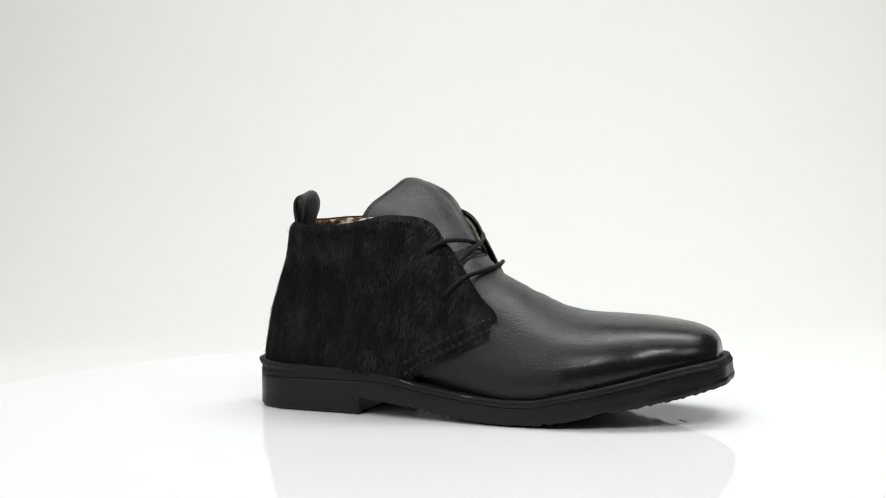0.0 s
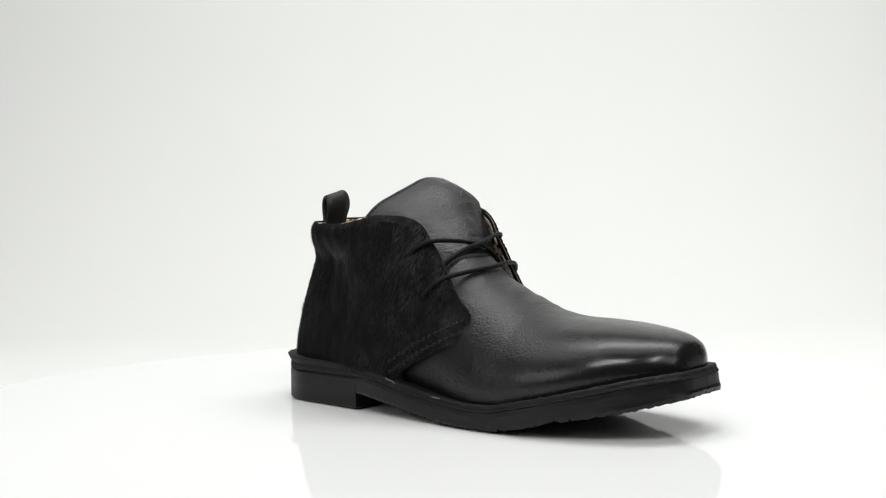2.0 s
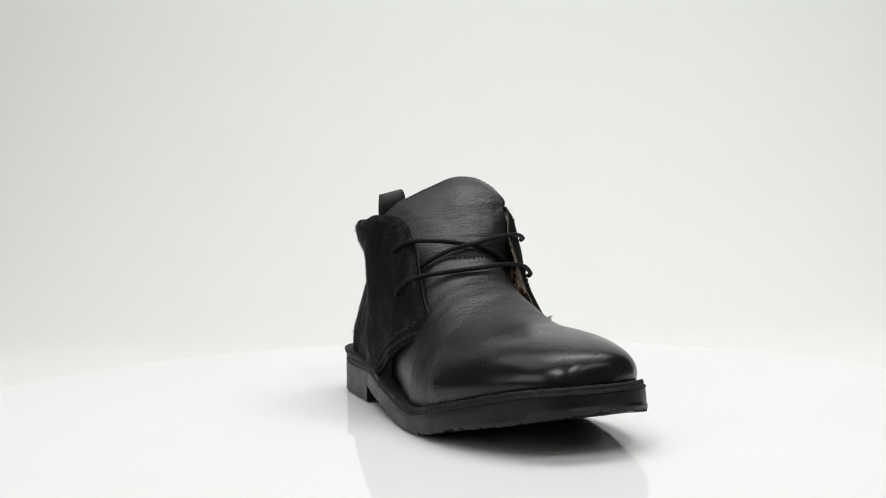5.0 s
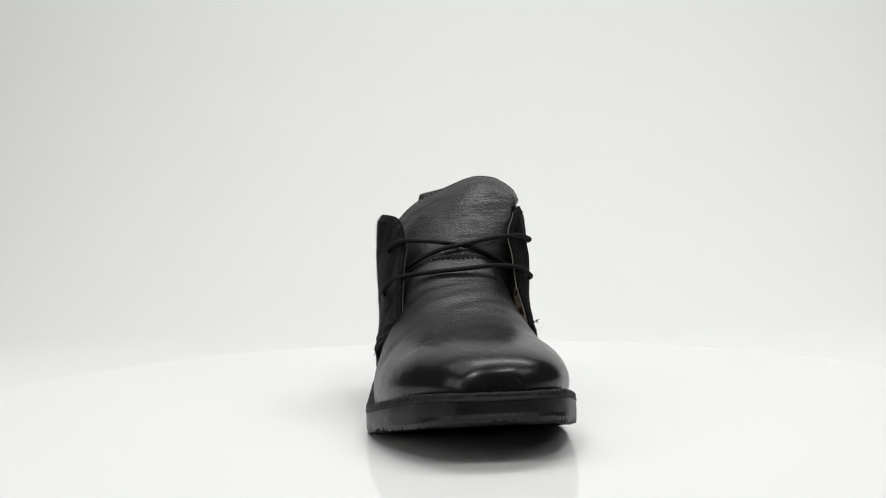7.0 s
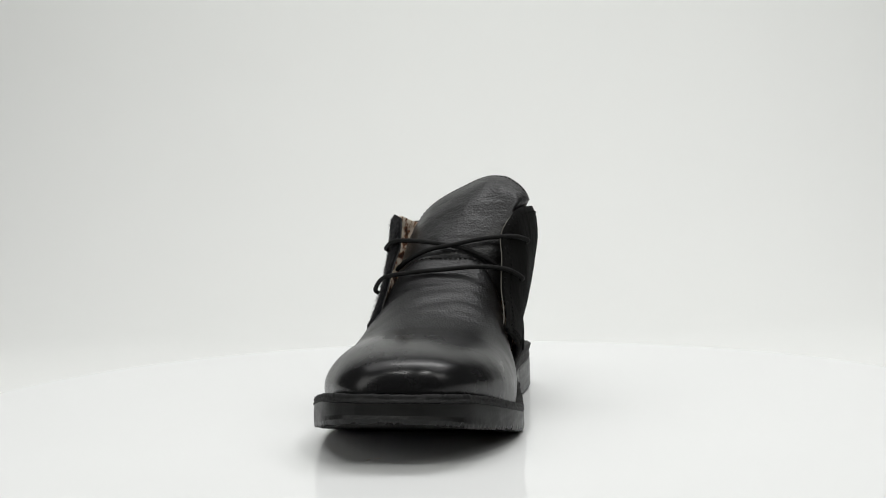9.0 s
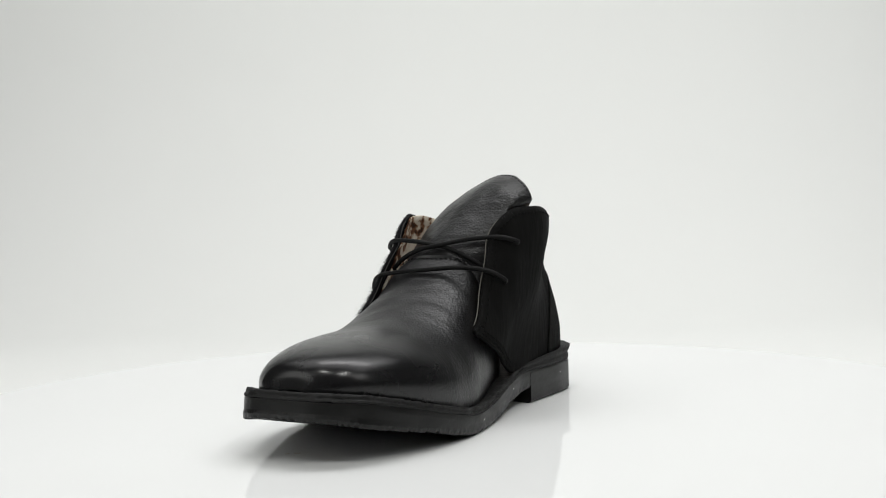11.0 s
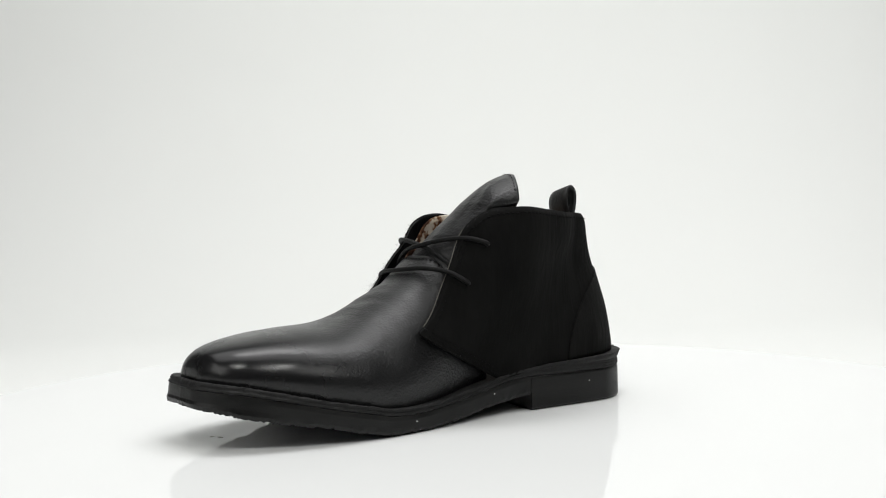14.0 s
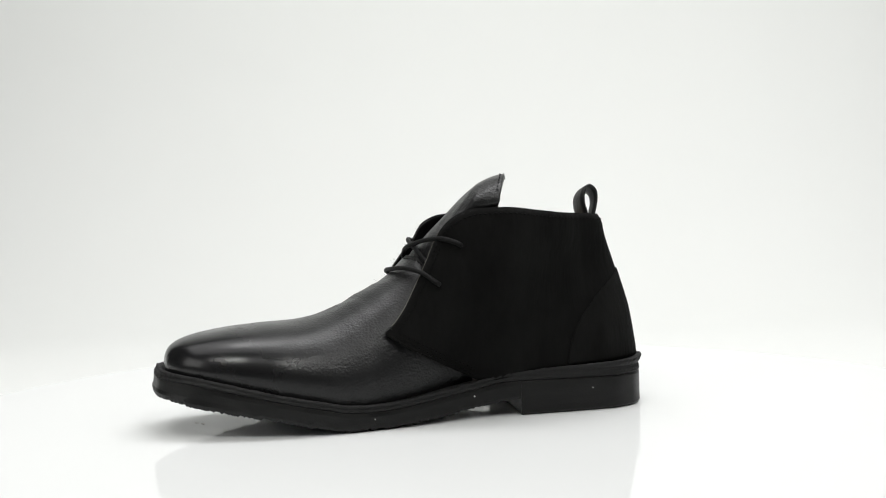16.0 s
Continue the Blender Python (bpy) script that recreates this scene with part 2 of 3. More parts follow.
# ---- the boot; x runs from the heel to the toe, y to its left, z up ----
SX = (0, 0.002, 0.006, 0.015, 0.03, 0.05, 0.08, 0.10, 0.12, 0.15, 0.17, 0.19, 0.21, 0.23, 0.25, 0.27, 0.282, 0.291, 0.2955, 0.2978, 0.2985)
SOLE_R = pchip(SX, (0, 0.0118, 0.0201, 0.0293, 0.0354, 0.0379, 0.0415, 0.046, 0.0495, 0.0540, 0.0570, 0.0590, 0.0592, 0.0570, 0.0522, 0.0438, 0.0374, 0.0303, 0.0243, 0.0168, 0))
SOLE_L = pchip(SX, (0, 0.0118, 0.0203, 0.0293, 0.0350, 0.0361, 0.0358, 0.0358, 0.0380, 0.0441, 0.0476, 0.0507, 0.0519, 0.0508, 0.0470, 0.0404, 0.0345, 0.0266, 0.0197, 0.0120, 0))
TOE = 0.2985
SOLE_BOTTOM = pchip((0, 0.088, 0.09, 0.105, 0.1265, 0.144, 0.162, 0.178, 0.192, 0.2, 0.2166, 0.232, 0.257, 0.281, 0.293, 0.3), (0.0100, 0.0100, 0.0098, 0.0080, 0.0052, 0.0026, 0.0008, 0.0002, 0.0002, 0.0008, 0.0038, 0.0079, 0.0128, 0.0179, 0.0213, 0.0230))
WELT_TOP = pchip((0, 0.03, 0.06, 0.10, 0.12, 0.14, 0.16, 0.18, 0.195, 0.21, 0.23, 0.26, 0.28, 0.3), (0.0295, 0.0285, 0.0275, 0.025, 0.0215, 0.0185, 0.0158, 0.0145, 0.0150, 0.0180, 0.0222, 0.0294, 0.0340, 0.0368))
WELT_DEEP = pchip((0, 0.06, 0.11, 0.15, 0.3), (0.0095, 0.0075, 0.0045, 0.004, 0.0042))


def outline(inset, n=460, x0=0.0, x1=0.2985):
    """Points round the sole's edge, moved inwards: from the heel along the right side to the toe and back along the left."""
    side = []
    for k in range(n + 1):
        t = 0.5 - 0.5 * math.cos(math.pi * k / n)
        side.append(x0 + (x1 - x0) * t)
    pts = [Vector((x, -SOLE_R(x), 0)) for x in side] + [Vector((x, SOLE_L(x), 0)) for x in side[-2:0:-1]]
    out, m = [], len(pts)
    for k, p in enumerate(pts):
        d = (pts[(k + 2) % m] - pts[k - 2])
        nrm = Vector((-d.y, d.x, 0)).normalized()
        q = inset(p.x) if callable(inset) else inset
        out.append(p + nrm * q)
    return out


def slab(levels, bm=None):
    """A solid through closed outlines, from the lowest to the highest, capped at both ends."""
    bm, vs = grid(levels, bm, close_u=True)
    for ring, flip in ((vs[0], True), (vs[-1], False)):
        n = len(ring)
        for k in range(1, n // 2):
            a, b, c, d = ring[k - 1 if k > 1 else 0], ring[k], ring[-k], ring[-(k - 1) if k > 1 else 0]
            f = [a, b, c] if k == 1 else [a, b, c, d]
            try:
                bm.faces.new(f)
            except ValueError:
                pass
    return bm


def build_sole(boot):
    # outsole with its torn lower edge
    fore = lambda x: min(1.0, max(0.0, (x - 0.088) * 25))
    tear = lambda p, k: (abs(noise.noise(Vector((p.x, p.y, k)) * 300)) * 0.0022 + abs(noise.noise(Vector((p.x, p.y, k + 3)) * 800)) * 0.0010) * fore(p.x)
    flare = lambda x: min(1.0, max(0.0, (x - 0.26) * 30))
    under = lambda x: WELT_TOP(x) - WELT_DEEP(x)
    inner = [Vector((p.x, p.y, SOLE_BOTTOM(p.x))) for p in outline(0.006)]
    a = [Vector((p.x, p.y, SOLE_BOTTOM(p.x) - 0.0006 * fore(p.x) * min(1, max(0, (p.x - 0.2) * 20)) + tear(p, 0))) for p in outline(lambda x: 0.0008 - 0.0012 * flare(x) + noise.noise(Vector((x * 500, 0, 1))) * 0.0004 * fore(x))]
    b = [Vector((p.x, p.y, SOLE_BOTTOM(p.x) + 0.0018 + 0.5 * tear(p, 0))) for p in outline(lambda x: 0.0003 - 0.0011 * flare(x) + noise.noise(Vector((x * 300, 4, 1))) * 0.00025)]
    low = [Vector((p.x, p.y, 0.6 * SOLE_BOTTOM(p.x) + 0.4 * under(p.x))) for p in outline(lambda x: 0.0003 - 0.0004 * flare(x) + noise.noise(Vector((x * 120, 0, 0))) * 0.0002)]
    mid = [Vector((p.x, p.y, 0.25 * SOLE_BOTTOM(p.x) + 0.75 * under(p.x))) for p in outline(lambda x: 0.0003 + noise.noise(Vector((x * 60, 0, 0))) * 0.0002)]
    c = [Vector((p.x, p.y, under(p.x) - 0.0002)) for p in outline(lambda x: 0.0005 + 0.0001 * fore(x))]
    part("outsole", slab([inner, a, b, low, mid, c]), RUBBER, boot, "black rubber outsole with a ragged lower edge", smooth=False)
    # heel block
    levels = []
    for z, ins in ((-0.0002, 0.0022), (0.0003, 0.0008), (0.0014, 0.0), (0.0080, 0.0001), (0.0140, 0.0001), (0.0185, 0.0002), (0.0197, 0.0005)):
        ring = [p for p in outline(ins) if p.x <= (0.0825 if p.y < 0 else 0.0895)]
        half_way = [k for k in range(1, len(ring)) if ring[k].y > 0 and ring[k - 1].y <= 0 and ring[k].x > 0.05][0]
        right, left = ring[:half_way], ring[half_way:]
        breast = [Vector((right[-1].x + (left[0].x - right[-1].x) * k / 11 + 0.001 - ins * 0.3 - 0.003 * (1 - abs(2 * k / 11 - 1)), right[-1].y + (left[0].y - right[-1].y) * k / 11, 0)) for k in range(12)]
        levels.append([Vector((p.x, p.y, z)) for p in right + breast + left])
    n = min(len(r) for r in levels)
    levels = [[r[round(k * (len(r) - 1) / (n - 1))] for k in range(n)] for r in levels]
    bm, vs = grid(levels, close_u=True)
    bm.faces.new(vs[0])
    bm.faces.new(vs[-1])
    part("heel", bm, RUBBER, boot, "stacked black rubber heel", smooth=False)

    # welt: rough strip between the outsole and the upper
    def lv(f, ins):
        r = []
        for p in outline(ins):
            w = noise.noise(Vector((p.x, p.y, f)) * 160) * 0.0005 + noise.noise(Vector((p.x, p.y, f)) * 520) * 0.0005
            d = Vector((p.x - 0.15, p.y, 0)).normalized()
            r.append(Vector((p.x, p.y, WELT_TOP(p.x) - WELT_DEEP(p.x) * f + (w if f < 0.1 else 0))) + d * w)
        return r
    rear = lambda x: max(0.0, 1 - x / 0.09)
    tip = lambda x: min(1.0, max(0.0, (x - 0.24) * 22))
    part("welt", slab([lv(1.0, 0.0007), lv(0.90, 0.0002), lv(0.62, lambda x: 0.0004 + 0.0004 * tip(x)), lv(0.50, lambda x: 0.0010 + 0.0006 * tip(x)), lv(0.36, lambda x: 0.0005 + 0.0009 * tip(x) - 0.0006 * rear(x)), lv(0.05, lambda x: 0.0007 + 0.0014 * tip(x) - 0.0023 * rear(x)), lv(0.0, lambda x: 0.0018 + 0.0014 * tip(x) - 0.0029 * rear(x)), lv(0.10, 0.006)]), WELT, boot, "rough layered black welt strip")


# half width of the upper at stations of x and heights
WX = (0.045, 0.07, 0.10, 0.128, 0.142, 0.155, 0.172)
WZ = (0.025, 0.04, 0.055, 0.075, 0.09, 0.105, 0.12)
W_R = [pchip(WZ, r) for r in ((0.0330, 0.0322, 0.0280, 0.0218, 0.0178, 0.0296, 0.0332), (0.0385, 0.0375, 0.0350, 0.0330, 0.0335, 0.0395, 0.0400), (0.0440, 0.0445, 0.0435, 0.0440, 0.0445, 0.0440, 0.0430), (0.0475, 0.0460, 0.0440, 0.0425, 0.0405, 0.0362, 0.0325), (0.0500, 0.0485, 0.0450, 0.0405, 0.0355, 0.0305, 0.0295), (0.0515, 0.0490, 0.0445, 0.0370, 0.0335, 0.0300, 0.030), (0.0525, 0.0482, 0.0393, 0.0340, 0.0320, 0.0300, 0.030))]
W_L = [pchip(WZ, r) for r in ((0.0315, 0.0318, 0.0295, 0.0242, 0.0215, 0.0252, 0.027), (0.0335, 0.0340, 0.0340, 0.0345, 0.0360, 0.0400, 0.041), (0.0345, 0.0360, 0.0390, 0.0445, 0.0470, 0.0490, 0.048), (0.0360, 0.0390, 0.0425, 0.0460, 0.0465, 0.0440, 0.040), (0.0390, 0.0420, 0.0440, 0.0430, 0.0390, 0.0340, 0.032), (0.0420, 0.0440, 0.0430, 0.0370, 0.0335, 0.0320, 0.030), (0.0450, 0.0450, 0.0395, 0.0340, 0.0320, 0.0300, 0.030))]
HEEL_BACK = pchip((0.02, 0.03, 0.0407, 0.0589, 0.0753, 0.0917, 0.1062, 0.12), (0.0015, 0.0015, 0.0030, 0.0062, 0.0110, 0.0165, 0.0220, 0.0250))
COLLAR_R = pchip((0.02, 0.045, 0.07, 0.086, 0.105, 0.118, 0.1253, 0.1312, 0.1362, 0.1430, 0.1516, 0.1602, 0.1688, 0.172), (0.1160, 0.1145, 0.1145, 0.1165, 0.1195, 0.1186, 0.1164, 0.1124, 0.1042, 0.0960, 0.0832, 0.0705, 0.0618, 0.057))
COLLAR_L = pchip((0.02, 0.045, 0.06, 0.08, 0.1026, 0.118, 0.1255, 0.1315, 0.1364, 0.1414, 0.1501, 0.1607, 0.168, 0.172), (0.1175, 0.1185, 0.1190, 0.1210, 0.1232, 0.1228, 0.1208, 0.1172, 0.1122, 0.1030, 0.0849, 0.0660, 0.0570, 0.054))
LOWER_R = pchip((0.0, 0.08, 0.105, 0.1133, 0.1243, 0.1422, 0.1633, 0.172), (0.027, 0.025, 0.0225, 0.0225, 0.0279, 0.0372, 0.0468, 0.0508))
LOWER_L = pchip((0.0, 0.08, 0.112, 0.1276, 0.1444, 0.1609, 0.172), (0.027, 0.025, 0.0215, 0.0279, 0.0361, 0.0451, 0.0525))


def half_width(x, z, left):
    return pchip(WX, [f(z) for f in (W_L if left else W_R)])(x)


def upper_point(s, v, left, push=0.0, trim=0.0):
    """s: 0 at the middle of the heel's back to 1 at the front corner; v: 0 at the lower seam to 1 at the collar."""
    push -= 0.0022 * max(0.0, (v - 0.93) / 0.07) ** 2
    collar, lower = (COLLAR_L, LOWER_L) if left else (COLLAR_R, LOWER_R)
    sign = 1 if left else -1
    turn = 0.36
    if s < turn:
        a = s / turn * math.pi / 2
        x0 = 0.045 - 0.045 * math.cos(a)
        z = lower(x0) + v * (collar(max(x0, 0.021)) - lower(x0))
        xb = HEEL_BACK(z)
        x = 0.045 - (0.045 - xb) * math.cos(a)
        side = half_width(0.045, z, left)
        slope = (half_width(0.051, z, left) - side) / 0.006
        k = min(0.12, max(0.0, slope * (0.045 - xb) / side))
        y = side * ((1 - k) * math.sin(a) + k * (1 - math.cos(a)) * (0.6 + 0.4 * math.sin(a)))
        return Vector((x - push * math.cos(a), sign * (y + push * math.sin(a)), z))
    x = 0.045 + (0.1725 - 0.045) * ((s - turn) / (1 - turn))
    z = lower(x) + v * (max(collar(x + trim), lower(x) + 0.0005) - lower(x))
    return Vector((x, sign * (half_width(x, z, left) + push), z))


def build_quarters(boot):
    for left in (False, True):
        rows = []
        for i in range(31):
            rows.append([upper_point(j / 96, i / 30, left, 0.0006) for j in range(97)])
        bm = thick(rows, 0.0022, 1 if left else -1)
        mat, label = (SUEDE, "black suede inner quarter with a stitched heel patch") if left else (FUR, "black short-haired pony skin outer quarter")
        part("quarter", bm, mat, boot, label)
        rows = []
        for i in range(21):
            rows.append([upper_point(j / 96 * 0.94, 0.12 + 0.868 * i / 20, left, -0.0019, 0.0045 if left else 0.0110) for j in range(97)])
        part("lining", thick(rows, 0.001, 1 if left else -1), LINING, boot, "cream and brown spotted hairy lining")
        rim = [upper_point(0.64 + 0.34 * k / 60, 0.985, left, -0.0016) for k in range(61)]
        part("edge_binding", tube(rim, 0.00035, sides=6, steps=2), EDGE if left else DARK_EDGE, boot, "thin pale raw edge of the facing" if left else "thin dull raw edge of the facing")


VX = (0.105, 0.12, 0.135, 0.145, 0.152, 0.16, 0.17, 0.18, 0.19, 0.2, 0.218, 0.235, 0.252, 0.268, 0.280, 0.2865, 0.2900, 0.2918, 0.2925)
VAMP_TOP = pchip(VX, (0.099, 0.098, 0.0975, 0.0965, 0.0905, 0.0830, 0.0775, 0.0722, 0.0672, 0.0630, 0.0595, 0.0588, 0.0576, 0.0555, 0.0528, 0.0500, 0.0468, 0.0428, 0.0365))
VAMP_N = pchip((0.105, 0.15, 0.18, 0.21, 0.26, 0.2925), (2.6, 2.4, 2.2, 2.3, 2.4, 2.4))


def vamp_half(x, left):
    sole = SOLE_L if left else SOLE_R
    t = min(1.0, max(0.0, (x - 0.20) / 0.0925))
    # the same outline as the sole, drawn in by the welt's width
    xs = x + 0.0054 * t ** 2
    w = max(0.0, sole(xs) - 0.0030 - 0.0016 * t + (0.0022 if left else -0.0014) * t * min(1.0, (0.2925 - x) / 0.006))
    if x < 0.18:
        w -= 0.0055 * min(1, (0.18 - x) / 0.05)
    return w


def vamp_point(j, n, t):
    """j of n round the section from the left edge over the top to the right edge; t: 0 at the throat to 1 at the toe."""
    a = math.pi * j / n
    c, s = math.cos(a), math.sin(a)
    x0 = 0.1475 - 0.030 * (1 - s) ** 0.8
    x = x0 + (0.2925 - x0) * (1 - (1 - t) ** 1.9)
    zb, top = WELT_TOP(x) - 0.002, VAMP_TOP(x)
    e = 2 / VAMP_N(x)
    w = vamp_half(x, c > 0)
    w *= 1 - 0.05 * max(0.0, 1 - s / 0.35) ** 2
    y = 0.002 * s + w * math.copysign(abs(c) ** e, c)
    z = zb + (top - zb) * s ** e
    flex = math.exp(-((x - 0.178) / 0.024) ** 2) * s
    fold = noise.noise(Vector((x * 150 + y * 30, y * 28, 2))) * 0.0009 * flex + noise.noise(Vector((x * 420, y * 60, 5))) * 0.0003 * flex
    toe = 0.0001 * math.exp(-((x - 0.248 + 0.35 * abs(y)) / 0.004) ** 2) * s
    return Vector((x, y, z + fold - toe))


def build_vamp(boot):
    rows = [[vamp_point(j, 90, k / 120) for j in range(91)] for k in range(121)]
    return part("vamp", thick(rows, 0.0016, -1), LEATHER, boot, "smooth black leather vamp with fine creases")


TONGUE_V = (0, 0.12, 0.25, 0.42, 0.56, 0.7, 0.83, 0.94, 1)
TONGUE_PATH_X = pchip(TONGUE_V, (0.1530, 0.1495, 0.1450, 0.1365, 0.1262, 0.1158, 0.1052, 0.0964, 0.0914))
TONGUE_PATH_Z = pchip(TONGUE_V, (0.0780, 0.0880, 0.0975, 0.1095, 0.1207, 0.1312, 0.1388, 0.1424, 0.1437))
TONGUE_DROP = pchip((-1, -0.81, -0.52, -0.13, 0.15, 0.35, 0.55, 0.72, 0.91, 1), (0.0305, 0.0214, 0.0138, 0.0066, 0.0022, 0.0007, 0.0015, 0.0048, 0.0118, 0.0205))


def tongue_point(u, v):
    """u: -1 at the right edge to 1 at the left; v: 0 under the vamp to 1 at the top edge."""
    mid = 0.001 + 0.0070 * v
    half = 0.0345 + 0.0045 * v
    t = min(1.0, max(0.0, (v - 0.2) / 0.6))
    drop = 0.012 * abs(u) ** 2.4 * (1 - t) + TONGUE_DROP(u) * t
    back = 0.016 * abs(u) ** 2.2 * (1 - t) + (0.004 * u * u - 0.008 * u - 0.010 * max(0.0, (u - 0.4) / 0.6) ** 1.4) * t
    wave = noise.noise(Vector((u * 2.2, v * 3.0, 7))) * 0.0010 * v
    p = Vector((TONGUE_PATH_X(v) - back + wave, mid + half * u, TONGUE_PATH_Z(v) - drop))
    # the sides lie inside the quarters
    left = p.y > 0
    room = half_width(p.x, p.z, left) - (0.0042 if left else 0.0028)
    over = p.z - (COLLAR_L if left else COLLAR_R)(p.x)
    if abs(p.y) > room and over < 0.004:
        p.y += (math.copysign(room, p.y) - p.y) * min(1.0, (0.004 - over) / 0.004)
    return p


def build_tongue(boot):
    rows = [[tongue_point(-1 + 2 * j / 56, i / 60) for j in range(57)] for i in range(61)]
    for r in rows:
        for p in r:
            p.x += noise.noise(p * 150) * 0.0004
            p.z += noise.noise(Vector((p.x * 60 + p.z * 160, p.y * 90, 1))) * 0.0005
    return part("tongue", thick(rows, 0.0028, -1), TONGUE_LEATHER, boot, "grained black leather tongue standing above the collar")


def build_tab(boot):
    # a folded loop of tape sewn to the back of the collar
    path = [(0.0305 + (px - 0.0295) * 0.80, pz) for px, pz in [(0.0290, 0.100), (0.0275, 0.112), (0.0245, 0.119), (0.0225, 0.1265), (0.0235, 0.1325), (0.0285, 0.1358), (0.0335, 0.1350), (0.0365, 0.1300), (0.0362, 0.1235), (0.0335, 0.1170), (0.0320, 0.104)]]
    rows = []
    for k in range(len(path)):
        x, z = path[k]
        # the front of the loop is spread wider than its back
        wide = 0.62 + 0.5 * (x - 0.0249) / 0.0112
        rows.append([Vector((x + 0.0004 * math.sin(j), -0.0023 + (y + 0.0023) * wide, z + 0.0024 * (y / 0.0115) - 0.0012)) for j, y in enumerate((-0.0108, -0.007, -0.0025, 0.002, 0.0062))])
    fine = []
    for k in range(len(rows) - 1):
        for s in range(4):
            t = s / 4
            p0, p1, p2, p3 = rows[max(k - 1, 0)], rows[k], rows[k + 1], rows[min(k + 2, len(rows) - 1)]
            fine.append([0.5 * (2 * b + (c - a) * t + (2 * a - 5 * b + 4 * c - d) * t * t + (3 * b - a - 3 * c + d) * t ** 3) for a, b, c, d in zip(p0, p1, p2, p3)])
    fine.append(rows[-1])
    turn = Matrix.Translation((0.0295, 0.001, 0)) @ Matrix.Rotation(radians(-6), 4, "Z") @ Matrix.Translation((-0.0295, 0, 0))
    fine = [[turn @ p for p in r] for r in fine]
    part("pull_tab", thick(fine, 0.0016, 1), TAB_LEATHER, boot, "black leather heel pull loop")


def build_laces(boot):
    strands = (
        ((0.1280, -0.0392, 0.0975), (0.1306, -0.0402, 0.0993), (0.1375, -0.0330, 0.1035), (0.1425, -0.0180, 0.1035), (0.1450, -0.0030, 0.1017), (0.1458, 0.0110, 0.0988), (0.1440, 0.0230, 0.0930), (0.1408, 0.0320, 0.0870)),
        ((0.1285, 0.0458, 0.1015), (0.1308, 0.0468, 0.1030), (0.1372, 0.0385, 0.1055), (0.1428, 0.0220, 0.1046), (0.1472, 0.0050, 0.1014), (0.1470, -0.0100, 0.0984), (0.1444, -0.0230, 0.0926), (0.1405, -0.0320, 0.0860)),
        ((0.1405, -0.0430, 0.0720), (0.1433, -0.0444, 0.0750), (0.1500, -0.0375, 0.0820), (0.1560, -0.0220, 0.0852), (0.1588, 0.0000, 0.0872), (0.1560, 0.0210, 0.0886), (0.1500, 0.0365, 0.0866), (0.1440, 0.0446, 0.0815), (0.1410, 0.0440, 0.0795)),
    )
    for s in strands:
        part("lace", tube(s, 0.00138), LACE, boot, "round waxed black lace")


def stitches(line, pitch, radius, fill=0.62):
    """Short rounded stitches along a finely sampled line, in one mesh."""
    bm = bmesh.new()
    run, nxt, start = 0.0, 0.0, None
    for a, b in zip(line, line[1:]):
        d = (b - a).length
        while d > 1e-9 and run + d >= nxt:
            p = a + (b - a) * ((nxt - run) / d)
            if start is None:
                start, nxt = p, nxt + pitch * fill
            else:
                axis = p - start
                if axis.length > 1e-6:
                    rot = axis.to_track_quat("Z", "Y").to_matrix().to_4x4()
                    m = Matrix.Translation((start + p) / 2) @ rot @ Matrix.Diagonal((radius, radius, axis.length / 2 + radius * 0.3, 1))
                    bmesh.ops.create_uvsphere(bm, u_segments=6, v_segments=5, radius=1, matrix=m)
                start, nxt = None, nxt + pitch * (1 - fill)
        run += d
    return bm


